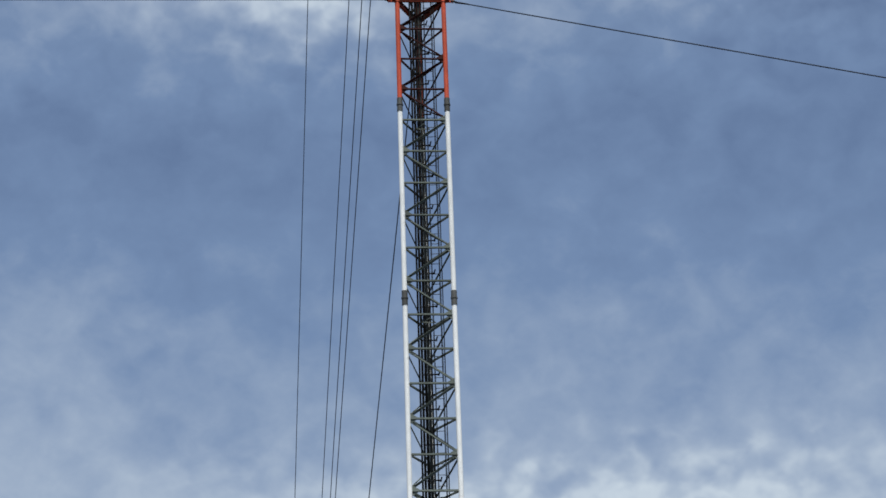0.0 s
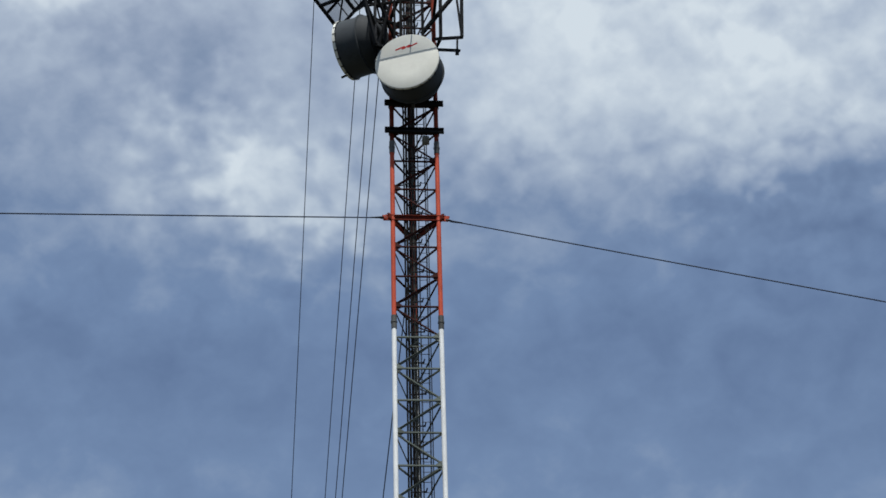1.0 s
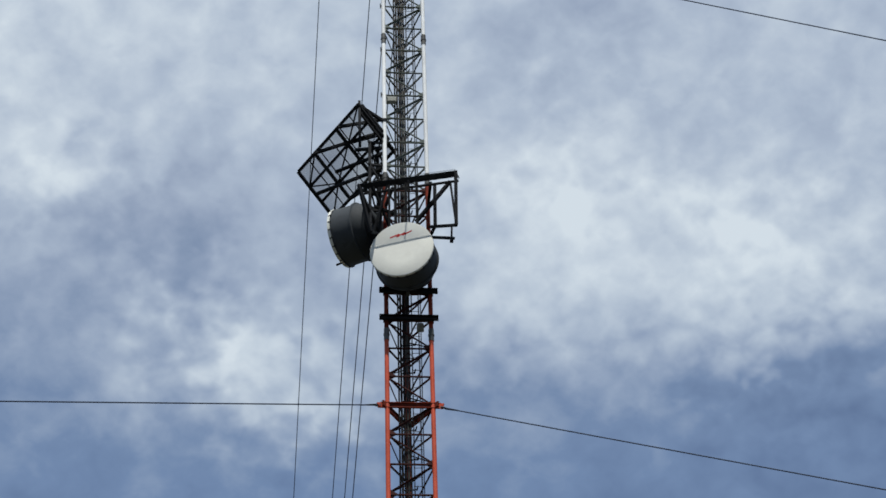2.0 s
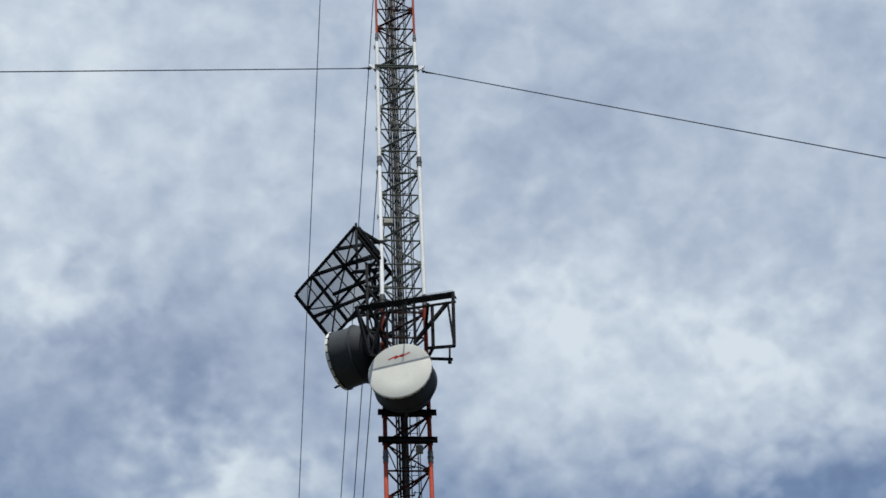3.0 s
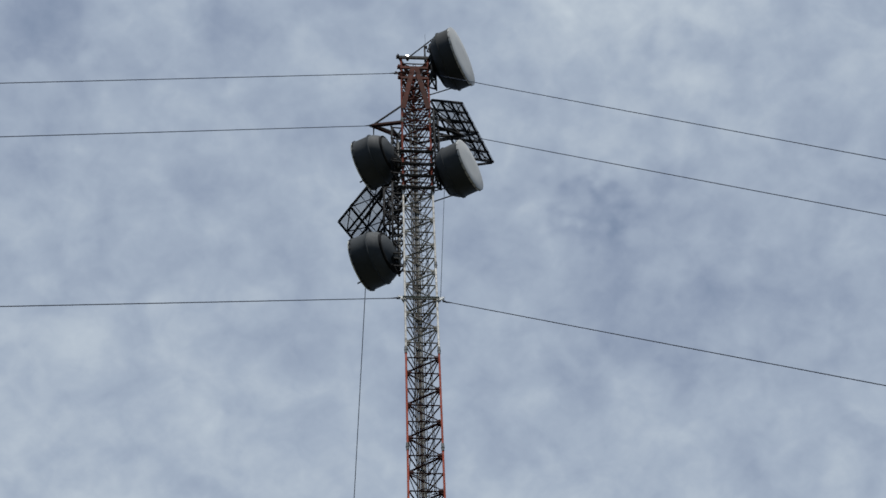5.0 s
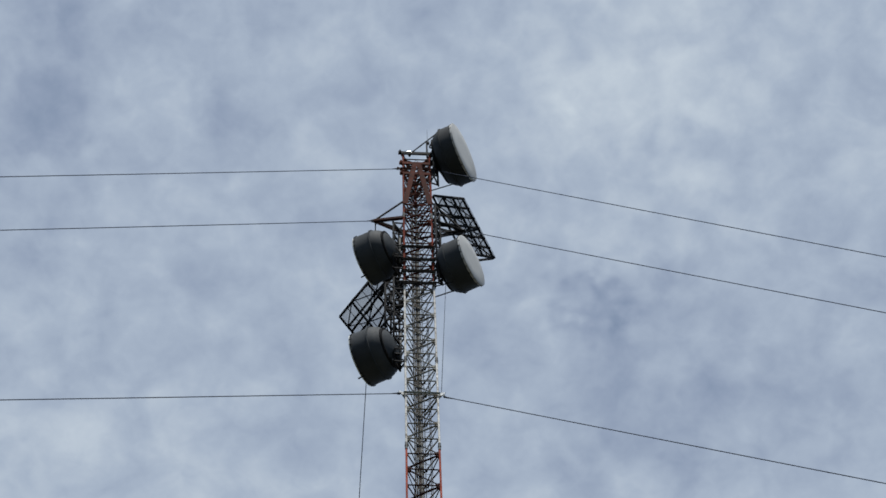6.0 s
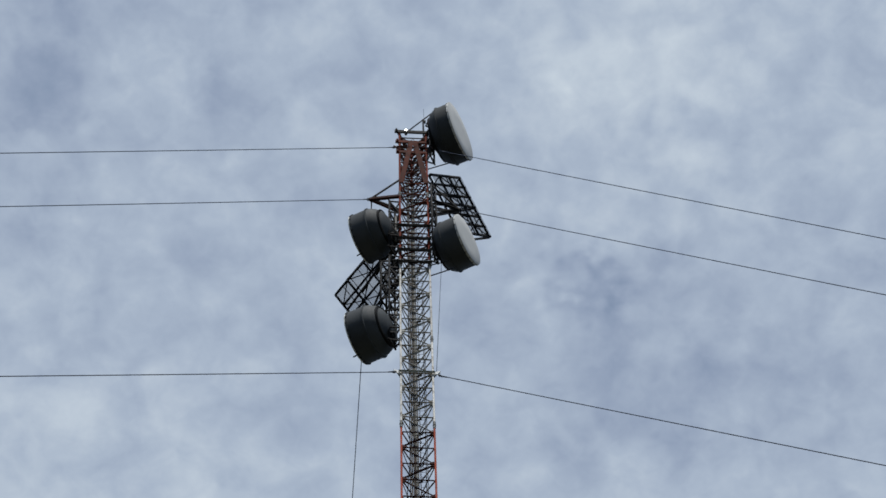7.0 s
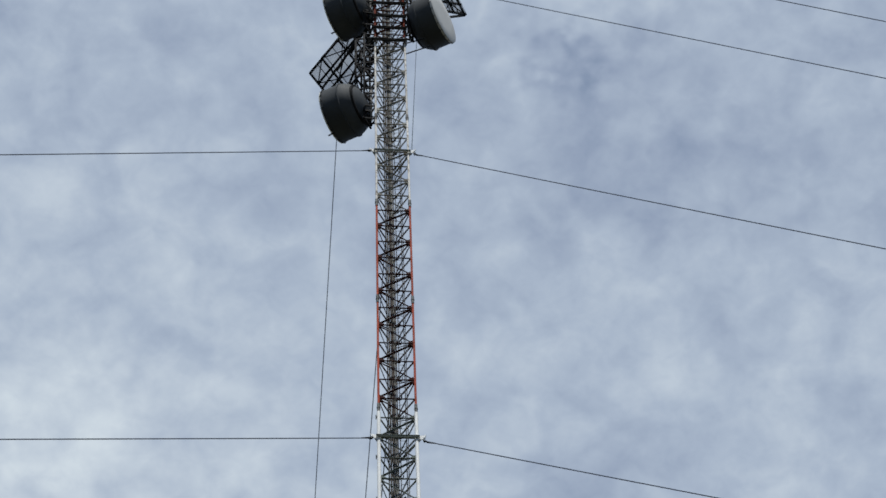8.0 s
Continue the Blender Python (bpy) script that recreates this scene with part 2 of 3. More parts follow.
# ---------------------------------------------------------------- ground
def make_ground():
    bm = B()
    bmesh.ops.create_grid(bm, x_segments=80, y_segments=80, size=2500)
    for v in bm.verts:
        d = max(0, v.co.length - 250)
        v.co.z = -0.02 + noise.noise(v.co * 0.002) * d * 0.012
    tagged(new("ground", mesh_of(bm, M_GROUND, "ground")), "open field of dry grass and bare soil", "ground", kind="structure")


make_ground()

# ---------------------------------------------------------------- mast
W = 1.356                       # between leg axes
TURN = radians(4.06)
CX, CY = 0.0, 49.5005           # mast axis
Z0 = 27.524                     # height of girt 0; girts are 1 m apart
LEG_R = 0.07


def leg_xy(degrees, r=W / math.sqrt(3)):
    a = radians(degrees) + TURN
    return V((CX + r * math.cos(a), CY + r * math.sin(a), 0))


BACK, LEFT, RIGHT = leg_xy(90), leg_xy(210), leg_xy(330)
FACES = [(LEFT, RIGHT, 1), (LEFT, BACK, 1), (BACK, RIGHT, 1)]


def kz(k):
    return Z0 + k


def section_meshes(leg_mat, brace_mat, say, leg_r=LEG_R):
    """The meshes of a six-bay section; heights from its lower joint at k = 0.2."""
    out = {"brace": brace_mat, "say": say}
    out["legs"] = []
    for p in (LEFT, RIGHT, BACK):
        bm = tube(B(), p + V((0, 0, 0.0)), p + V((0, 0, 6.0)), leg_r, 14)
        out["legs"].append(mesh_of(bm, leg_mat, "leg"))
    out["sleeves"] = []
    for p in (LEFT, RIGHT, BACK):
        bm = tube(B(), p + V((0, 0, 0.0)), p + V((0, 0, 0.42)), leg_r + 0.014, 14)
        tube(bm, p + V((0, 0, 0.19)), p + V((0, 0, 0.23)), leg_r + 0.028, 14)
        out["sleeves"].append(mesh_of(bm, M_GALV, "sleeve"))
    out["girts"], out["diagonals"] = [], []
    for a, b, s in FACES:
        run = (b - a).normalized()
        outw = V((run.y, -run.x, 0))
        a2, b2 = a + run * 0.05, b - run * 0.05
        front = a is LEFT and b is RIGHT        # the two rear faces are of lighter bars
        girt_w, diag_w = (0.066, 0.058) if front else (0.046, 0.036)
        gs, ds = [], []
        for odd in (0, 1):
            # girt with a gusset plate at its node
            bm = angle(B(), a2, b2, girt_w, 0.009, flip=-1 if front else 1)
            node = a2 if odd else b2
            inn = run if odd else -run
            vs = [bm.verts.new(node + outw * y + q) for y in (-0.012, 0.004) for q in (V((0, 0, 0.16)), inn * 0.2 + V((0, 0, 0.03)), inn * 0.2 - V((0, 0, 0.03)), -V((0, 0, 0.16)))]
            for q in ((0, 1, 2, 3), (7, 6, 5, 4), (0, 4, 5, 1), (1, 5, 6, 2), (2, 6, 7, 3), (3, 7, 4, 0)):
                bm.faces.new([vs[i] for i in q])
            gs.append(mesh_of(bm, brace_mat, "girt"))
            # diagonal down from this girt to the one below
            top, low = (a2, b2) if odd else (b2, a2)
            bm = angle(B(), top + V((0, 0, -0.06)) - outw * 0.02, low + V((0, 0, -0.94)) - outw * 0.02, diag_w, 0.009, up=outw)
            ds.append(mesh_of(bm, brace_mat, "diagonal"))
        out["girts"].append(gs)
        out["diagonals"].append(ds)
    return out


def make_mast():
    mast = thing("radio_mast", (CX, CY, 0), "tall triangular lattice mast in orange and white paint bands", "mast")
    # each kit: leg paint, then brace paint with shade in its colour
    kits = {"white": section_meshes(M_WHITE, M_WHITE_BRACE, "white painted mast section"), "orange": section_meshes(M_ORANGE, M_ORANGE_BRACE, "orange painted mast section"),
            # section behind the front reflector: the reflector's shade is in its leg colour
            "lower shaded rust": section_meshes(M_ORANGE_OLD_SHADED, M_ORANGE_BRACE, "rust-stained orange mast section with shade in its colour"),
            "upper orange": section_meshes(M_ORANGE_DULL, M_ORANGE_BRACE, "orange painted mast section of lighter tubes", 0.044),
            "upper white": section_meshes(M_WHITE_OLD, M_WHITE_BRACE_UPPER, "weathered white mast section of lighter tubes", 0.047),
            # top sections: shade and rust together in the leg and brace colours
            "shaded rust": section_meshes(M_ORANGE_OLD_SHADED, M_RUST_SHADED, "rust-stained orange mast section with shade in its colour", 0.05)}
    base = V((-CX, -CY, 0))

    def section(j, colour, bays):
        kit = kits[colour]
        z = kz(6 * j + 0.26)
        c = V((CX, CY, 5.69))           # plan ties inside the section's upper bay
        ring_pts = [c + (p - V((CX, CY, 0))) * 0.55 for p in (LEFT + (RIGHT - LEFT) / 2, RIGHT + (BACK - RIGHT) / 2, BACK + (LEFT - BACK) / 2)]
        sec = part("mast_section", sweep(B(), ring_pts, 0.018, 6, True), kit["brace"], mast, kit["say"])
        sec.location = base + V((0, 0, z))
        for i in range(3):
            part("leg", kit["legs"][i], None, sec)
            part("joint_sleeve", kit["sleeves"][i], None, sec, "bare grey steel sleeve")
        for b in range(bays):
            k = 6 * j + 1 + (5 - b)
            for i in range(3):
                g = part("girt", kit["girts"][i][k % 2], None, sec)
                g.location.z = kz(k) - z
                d = part("diagonal", kit["diagonals"][i][k % 2], None, sec)
                d.location.z = kz(k) - z
        return sec

    for j in range(-4, 10):
        section(j, "shaded rust" if j > 7 else "lower shaded rust" if j == 1 else "upper white" if j > 5 else "upper orange" if j > 3 else "orange" if (j // 2) % 2 == 0 else "white", 6)
    # the strengthened top: crossed diagonals, half-bay rails and stiffened legs
    for j in (8, 9):
        sec = [o for o in mast.children if abs(o.location.z - kz(6 * j + 0.26)) < 0.01][0]
        z = kz(6 * j + 0.26)
        for b in range(6):
            k = 6 * j + 1 + b
            for i, (p, q, _) in enumerate(FACES if j == 9 else ()):
                run = (q - p).normalized()
                outw = V((run.y, -run.x, 0))
                d = part("cross_diagonal", kits["shaded rust"]["diagonals"][i][(k + 1) % 2], None, sec)
                d.location = outw * 0.05 + V((0, 0, kz(k) - z))
                bm = angle(B(), p + run * 0.05, q - run * 0.05, 0.05, 0.008)
                r = part("half_rail", bm, M_RUST_SHADED, sec)
                r.location.z = kz(k) - 0.5 - z
            mids = [(p + q) / 2 for p, q, _ in FACES]
            bm = sweep(B(), mids, 0.022, 5, True)
            part("plan_tie", bm, M_DARK, sec).location.z = kz(k) - z - 0.02
    # foot: legs drawn together on a pin above the pad
    bm = B()
    for p in (LEFT, RIGHT, BACK):
        tube(bm, V((CX, CY, 0.62)), p + V((0, 0, kz(-23.8))), LEG_R, 12)
    part("foot", moved(bm, (CX, CY, 0)), M_WHITE, mast, "white tapered foot")
    return mast


make_mast()


def make_guide_run():
    """Feed lines and climbing ladder inside the mast."""
    top, low = kz(60.0), kz(-23.5)
    for i, (dx, dy, r) in enumerate(((-0.225, 0.12, 0.034), (-0.135, 0.13, 0.040), (-0.045, 0.14, 0.040), (0.030, 0.13, 0.026))):
        t = top - (0, 8.0, 4.0, 6.0)[i]
        w = thing("waveguide", (CX + dx, CY + dy, low), "dark jacketed waveguide clamped up the mast", "waveguide", "waveguides in the mast")
        part("line", tube(B(), (0, 0, 0), (0, 0, t - low), r, 8), (M_GUIDE, M_CABLE, M_GUIDE_GREY, M_GUIDE)[i], w)
    for dx, dy, r, t in ((-0.30, -0.02, 0.030, 60), (0.125, 0.0, 0.014, 52), (0.33, 0.05, 0.016, 47), (0.40, 0.02, 0.016, 47)):
        c = thing("feeder_cable", (CX + dx, CY + dy, low), "thin black coaxial cable running up the mast", "cable", "cables in the mast")
        part("jacket", tube(B(), (0, 0, 0), (0, 0, kz(t) - low), r, 6), M_CABLE, c)
    # hangers on every bay
    for k in range(-23, 60):
        h = thing("cable_hanger", (CX, CY, kz(k) + 0.42), "small dark hooked cable hanger inside the mast", "hanger", "cable hangers in the mast")
        h.location.x = CX + (0.16 if k % 2 else 0.20)
        if k == -23:
            bm = bar(B(), (-0.42, 0.12, 0), (0.0, 0.10, 0), 0.03, 0.03)
            tube(bm, (0.0, 0.1, 0.0), (0.02, 0.0, -0.05), 0.03, 6)
            tube(bm, (0.02, 0.0, -0.05), (0.05, -0.02, 0.06), 0.02, 6)
            hook = mesh_of(bm, M_DARK, "hook")
        part("hook", hook, None, h)
    # ladder on the inside of the back leg
    lad = thing("ladder", (CX, CY, low), "narrow grey steel ladder inside the mast", "ladder")
    for dx in (0.10, 0.36):
        part("rail", bar(B(), (dx, 0.32, 0), (dx, 0.32, top - low), 0.012, 0.04, up=(0, 1, 0)), M_GALV, lad)
    rung = mesh_of(tube(B(), (0.10, 0.32, 0), (0.36, 0.32, 0), 0.010, 6), M_GALV, "rung")
    for i in range(270):
        r = part("rung", rung, None, lad)
        r.location.z = 0.2 + i * 0.308


make_guide_run()


# ---------------------------------------------------------------- guy levels
def out_of(p):
    return (p - V((CX, CY, 0))).normalized()


def ring(k, mat, lug_mat, deep, reach, label):
    """Three channels round the legs with pull-off lugs at the corners."""
    z = kz(k) - 0.04
    r = thing("guy_collar", (CX, CY, z), label, "guy collar")
    c = V((CX, CY, 0))
    for a, b, _ in FACES:
        run = (b - a).normalized()
        o = V((run.y, -run.x, 0))
        if o.dot((a + b) / 2 - c) < 0:
            o = -o
        off = o * (LEG_R + 0.03 if deep < 0.15 else 0.01)
        bm = bar(B(), a + off - run * reach - c, b + off + run * reach - c, 0.02, deep)
        for s in (-1, 1):
            bar(bm, a + off + o * deep * 0.2 - run * reach - c + V((0, 0, s * deep / 2)), b + off + o * deep * 0.2 + run * reach - c + V((0, 0, s * deep / 2)), deep * 0.45, 0.014)
        part("channel", bm, mat, r)
    for p in (LEFT, RIGHT, BACK):
        o = out_of(p)
        bm = bar(B(), p - c + o * 0.05, p - c + o * 0.34 + V((0, 0, -0.09)), 0.035, 0.17)
        tube(bm, p - c + o * 0.30 + V((0, 0, -0.1)) - o.cross(V((0, 0, 1))) * 0.05, p - c + o * 0.30 + V((0, 0, -0.1)) + o.cross(V((0, 0, 1))) * 0.05, 0.03, 8)
        part("lug", bm, lug_mat, r)


# Channels take paints darkened for shade; the top collar's lugs do too.
ring(4, M_ORANGE_OLD_SHADED, M_ORANGE, 0.16, 0.22, "orange channel collar with guy lugs round the mast")
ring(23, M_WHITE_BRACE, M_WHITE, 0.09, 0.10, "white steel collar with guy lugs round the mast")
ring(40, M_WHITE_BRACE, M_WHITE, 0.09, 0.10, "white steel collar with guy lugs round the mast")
ring(58.9, M_ORANGE_BRACE, M_ORANGE_BRACE, 0.10, 0.14, "rust-orange collar in shaded tone with guy lugs near the mast top")

TIP_L, TIP_R = V((-2.107, 49.2, 81.77)), V((2.2, 49.5, 81.2))


def torque_arms():
    arm = thing("torque_arm", (CX, CY, 81.79), "orange braced outrigger holding guys away from the mast", "torque arm")
    o = V((CX, CY, 81.79))
    for tip, leg in ((TIP_L, LEFT), (TIP_R, RIGHT)):
        inn = leg + V((0, 0, 81.79))
        bk = BACK + V((0, 0, 81.79))
        mat = M_ORANGE_BRACE if tip.x < 0 else M_DARK
        part("beam", angle(B(), tip - o, inn - o, 0.15, 0.03), mat, arm)
        part("beam", angle(B(), tip - o, bk - o, 0.12, 0.03), mat, arm)
        part("strut", bar(B(), tip - o, inn + V((0, 0, 1.55)) - o, 0.07, 0.07), M_DARK, arm, "dark steel strut")
        part("strut", bar(B(), tip - o + V((0.25 * (1 if tip.x < 0 else -1), 0, -0.05)), inn + V((0.05, 0.1, -1.1)) - o, 0.07, 0.07), M_DARK, arm, "dark steel strut")
        part("tip_plate", bar(B(), tip - o + V((-0.12, 0, 0)), tip - o + V((0.12, 0, 0)), 0.14, 0.05), M_DARK, arm)
    return arm


torque_arms()


def guy(start, end, label):
    d = (end - start).normalized()
    g = thing("guy_wire", start, label, "guy wire", "guy wires of the mast")
    L = (end - start).length
    bm = B()
    n = 24
    pts = []
    for i in range(n + 1):
        s = (i / n) ** 1.5
        pts.append(d * (L * s) + V((0, 0, -4 * 0.1 * s * (1 - s))))
    sweep(bm, pts, 0.0185, 6)
    part("wire", bm, M_WIRE, g)
    q = axes(V((0, 0, 0)), d)[1]
    bm = tube(B(), d * 0.0, d * 0.16, 0.028, 8)
    tube(bm, d * 0.12 - q * 0.02, d * 0.55, 0.036, 8, 0.02)
    part("grip", bm, M_DARK, g, "dark swaged wire grip")
    part("shackle", tube(tube(B(), q * -0.055, q * 0.055, 0.03, 8), q * 0.05, q * 0.05 + d * 0.12, 0.018, 6), M_GALV, g)


ANCHOR_L, ANCHOR_R = (-7.19, -3.78, -2.05, -0.95, -1.25), (25.13, 20.01, 18.32, 17.25, 16.75)
ANCHOR_B = (-11.0, -10.45, -10.3, -10.3, -9.5)
GUY_L, GUY_R, GUY_B = "steel guy wire running out from the mast to a ground anchor", "steel guy wire running down from the mast to a ground anchor", "steel guy wire running down behind the mast"


def make_guys():
    def lug(p, z):
        return p + out_of(p) * 0.28 + V((0, 0, z))

    def starts(p, tip, drops):
        return (*[lug(p, kz(k) - d) for k, d in zip((4, 23, 40), drops)], tip, lug(p, 86.25))

    for s, e in zip(starts(LEFT, TIP_L, (0.11, 0.21, 0.18)), ANCHOR_L):
        guy(s, V((-70, e, 0)), GUY_L)
    for s, e in zip(starts(RIGHT, TIP_R, (0.16, 0.30, 0.31)), ANCHOR_R):
        guy(s, V((72, e, 0)), GUY_R)
    back = (TIP_L + V((0.11, 0, 0)), lug(BACK, kz(40)), lug(BACK, kz(29)), lug(BACK, kz(23)), lug(BACK, kz(4)))
    for s, e in zip(back, ANCHOR_B):
        guy(s, V((e, 133, 0)), GUY_B)
    for x, y, a, b in ((-70, sum(ANCHOR_L) / 5, 2, max(ANCHOR_L) - min(ANCHOR_L)), (72, sum(ANCHOR_R) / 5, 2, max(ANCHOR_R) - min(ANCHOR_R)), (sum(ANCHOR_B) / 5, 133, max(ANCHOR_B) - min(ANCHOR_B), 1)):
        bm = B()
        bmesh.ops.create_cube(bm, size=1, matrix=Matrix.Diagonal((a + 2, b + 2, 0.7, 1)))
        bmesh.ops.bevel(bm, geom=bm.edges[:], offset=0.06, segments=2, affect="EDGES")
        ob = new("guy_anchor", mesh_of(bm, M_CONCRETE, "guy_anchor"))
        ob.location = (x, y, 0.2)
        tagged(ob, "concrete guy anchor block set in the ground", "anchor", "guy anchors")


make_guys()
bm = B()
bmesh.ops.create_cube(bm, size=1, matrix=Matrix.Diagonal((2.6, 2.6, 0.8, 1)))
bmesh.ops.bevel(bm, geom=bm.edges[:], offset=0.08, segments=2, affect="EDGES")
pad = tagged(new("mast_pad", mesh_of(bm, M_CONCRETE, "mast_pad")), "concrete footing block under the mast foot", "footing")
pad.location = (CX, CY, 0.25)


# ---------------------------------------------------------------- dishes
def dish(face, n, R, L, label, mount, mark=False, skirt=0.0, bowl=1.0, stub=True, cover=None):
    """A drum antenna: flat radome at face, shroud behind it, bowl, hub and pole mount."""
    n = V(n).normalized()
    up = V((0, 0, 1))
    side = n.cross(up).normalized()
    q = R * bowl
    d = thing("dish_antenna", face, label, "dish antenna", "drum antennas on the mast")
    bm = lathe(B(), [(0, 0.006), (R * 0.5, 0.006), (R * 0.99, 0.005), (R + (0.018 if skirt else 0.002), -0.012), (R + (0.024 if skirt else 0.0), -0.05 - skirt), (R * 0.985, -0.055 - skirt)], (0, 0, 0), n, 56)
    part("radome", bm, cover or M_RADOME, d, "flat white radome cover")
    bm = lathe(B(), [(R * 0.985, -0.05), (R + 0.015, -0.052), (R + 0.018, -0.10), (R - 0.012, -0.115), (R - 0.02, -L * 0.55), (R - 0.02, -L + 0.06), (R + 0.02, -L + 0.05), (R + 0.02, -L), (R * 0.96, -L - 0.02)], (0, 0, 0), n, 56)
    part("shroud", bm, M_DRUM, d, "dark grey cylindrical shroud")
    bm = lathe(B(), [(R * 0.97, -L), (R * 0.94, -L - 0.14 * q), (R * 0.84, -L - 0.33 * q), (R * 0.66, -L - 0.50 * q), (R * 0.39, -L - 0.63 * q), (0.0, -L - 0.67 * q)], (0, 0, 0), n, 48)
    part("reflector_back", bm, M_DRUM, d)
    bm = lathe(B(), [(R * 0.78, -L - 0.34 * q), (R * 0.78, -L - 0.47 * q), (R * 0.68, -L - 0.47 * q), (R * 0.68, -L - 0.42 * q)], (0, 0, 0), n, 36)
    part("back_ring", bm, M_DARK, d)
    # clips that strap the radome to the rim
    count = 22
    for i in range(count):
        a = 2 * math.pi * i / count
        p = (side * math.cos(a) + up * math.sin(a)) * (R + 0.02)
        bm = bar(B(), p - n * 0.035, p - n * 0.15, 0.035, 0.022, up=p)
        part("rim_clip", bm, M_DARK, d)
    # stub of the side strut on the shroud
    if stub:
        part("drain_stub", tube(B(), -n * 0.14 - up * (R - 0.02), n * 0.16 - up * (R + 0.03), 0.035, 8), M_DARK, d)
    # hub and pole mount
    back = -n * (L + 0.60 * q)
    pole = V(mount) - V(face)
    pole.z = 0
    part("mount_pole", tube(B(), pole + up * (R * 0.85), pole - up * (R * 0.95), 0.057, 10), M_GALV, d)
    for s in (-1, 1):
        part("mount_arm", bar(B(), back * 0.98 + up * s * R * 0.42, pole + up * s * R * 0.42, 0.09, 0.09), M_DARK, d)
        part("ring_strut", bar(B(), back * 0.98 + up * s * R * 0.42, -n * (L + 0.34 * q) + side * s * R * 0.6 + up * s * 0.1, 0.05, 0.05), M_DARK, d)
    if mark:
        # red zig-zag mark on the cover, a plain shape
        pts = [(-0.36, -0.07), (-0.06, 0.03), (-0.15, -0.07), (0.13, 0.06), (0.04, -0.03), (0.34, 0.09)]
        bm = B()
        for (ax, ay), (bx, by) in zip(pts, pts[1:]):
            bar(bm, -side * ax * R + up * (ay * R + 0.54 * R) + n * 0.008, -side * bx * R + up * (by * R + 0.54 * R) + n * 0.008, 0.042, 0.006, up=n)
        part("mark", bm, M_RED, d, "faded red zig-zag mark")
    return d


N_FAR = (-0.90, 0.44, 0)
dish((-0.15, 47.75, 36.25), (-0.22, -0.975, 0), 0.975, 0.80, "drum antenna with white cover, facing away from the mast front", (0.02, 48.92, 0), True, 0.02, stub=False)
dish((-2.08, 49.90, 38.24), N_FAR, 0.95, 0.82, "dark grey drum antenna seen from behind beside the mast", (-0.80, 49.20, 0), skirt=0.05)
dish((2.48, 49.0, 87.98), (0.915, -0.405, 0), 1.57, 0.80, "largest drum antenna with white cover at the mast top", (0.95, 49.35, 0), skirt=0.06, bowl=0.72, stub=False, cover=M_RADOME_GREY)
dish((2.53, 49.0, 77.74), (0.89, -0.455, 0), 1.27, 0.95, "drum antenna with greyish white cover on the upper mast", (0.95, 49.35, 0), skirt=0.06, bowl=0.8, stub=False, cover=M_RADOME_GREY)
dish((-2.55, 49.8, 79.09), N_FAR, 1.24, 0.88, "dark grey drum antenna seen from behind on upper mast", (-0.85, 49.15, 0))
dish((-2.58, 49.8, 71.05), N_FAR, 1.24, 0.88, "dark grey drum antenna seen from behind below a reflector", (-0.85, 49.15, 0))


# ---------------------------------------------------------------- flat reflectors
def reflector(corner, u, v, toward, rows, cols, label, holds, thin=3, mesh=None, slim=1.0, cross=(0, 0.34, 0.67, 1), braced=True):
    """A flat sheet reflector on a frame of bars; u and v are its edges, toward the framed side, holds the mast points of its struts."""
    o = V(corner)
    u, v = V(u), V(v)
    nn = u.cross(v).normalized()
    if nn.dot(V(toward)) < 0:
        nn = -nn
    r = thing("flat_reflector", o, label, "reflector", "flat reflectors on the mast")
    uu, vv = u.normalized(), v.normalized()
    for i in range(cols):
        for j in range(rows):
            a, b = u * (i / cols) + uu * 0.008, u * ((i + 1) / cols) - uu * 0.008
            c, e = v * (j / rows) + vv * 0.008, v * ((j + 1) / rows) - vv * 0.008
            bm = B()
            vs = [bm.verts.new(p + nn * h) for h in (-0.07, -0.062) for p in (a + c, b + c, b + e, a + e)]
            for q in ((3, 2, 1, 0), (4, 5, 6, 7), (0, 1, 5, 4), (1, 2, 6, 5), (2, 3, 7, 6), (3, 0, 4, 7)):
                bm.faces.new([vs[k] for k in q])
            part("sheet", bm, mesh or M_SHEET, r, "fine grey wire mesh")
    for j in range(rows + 1):
        w = 0.10 if j in (0, rows) else 0.085
        part("long_bar", bar(B(), v * (j / rows), v * (j / rows) + u, w * slim, 0.10 * slim, up=nn), M_DARK, r)
    for i in cross:
        part("cross_bar", bar(B(), u * i + nn * 0.06, u * i + v + nn * 0.06, 0.10 * slim, 0.09 * slim, up=nn), M_DARK, r)
    for i in range(cols * thin):
        if i % thin == 0 and i:
            part("rib", bar(B(), u * (i / cols / thin) - nn * 0.04, u * (i / cols / thin) + v - nn * 0.04, 0.03, 0.04, up=nn), M_DARK, r)
    # bracing in the frame's bays
    for i, (a, b) in enumerate(zip(cross, cross[1:]) if braced else ()):
        for j in range(rows):
            p, q = (a, b) if (i + j) % 2 else (b, a)
            part("brace", bar(B(), u * p + v * (j / rows) + nn * 0.04, u * q + v * ((j + 1) / rows) + nn * 0.04, 0.045 * slim, 0.045 * slim, up=nn), M_DARK, r)
    for (fu, fv), h in holds:
        part("strut", bar(B(), u * fu + v * fv + nn * 0.08, V(h) - o, 0.09, 0.09), M_DARK, r)
    return r


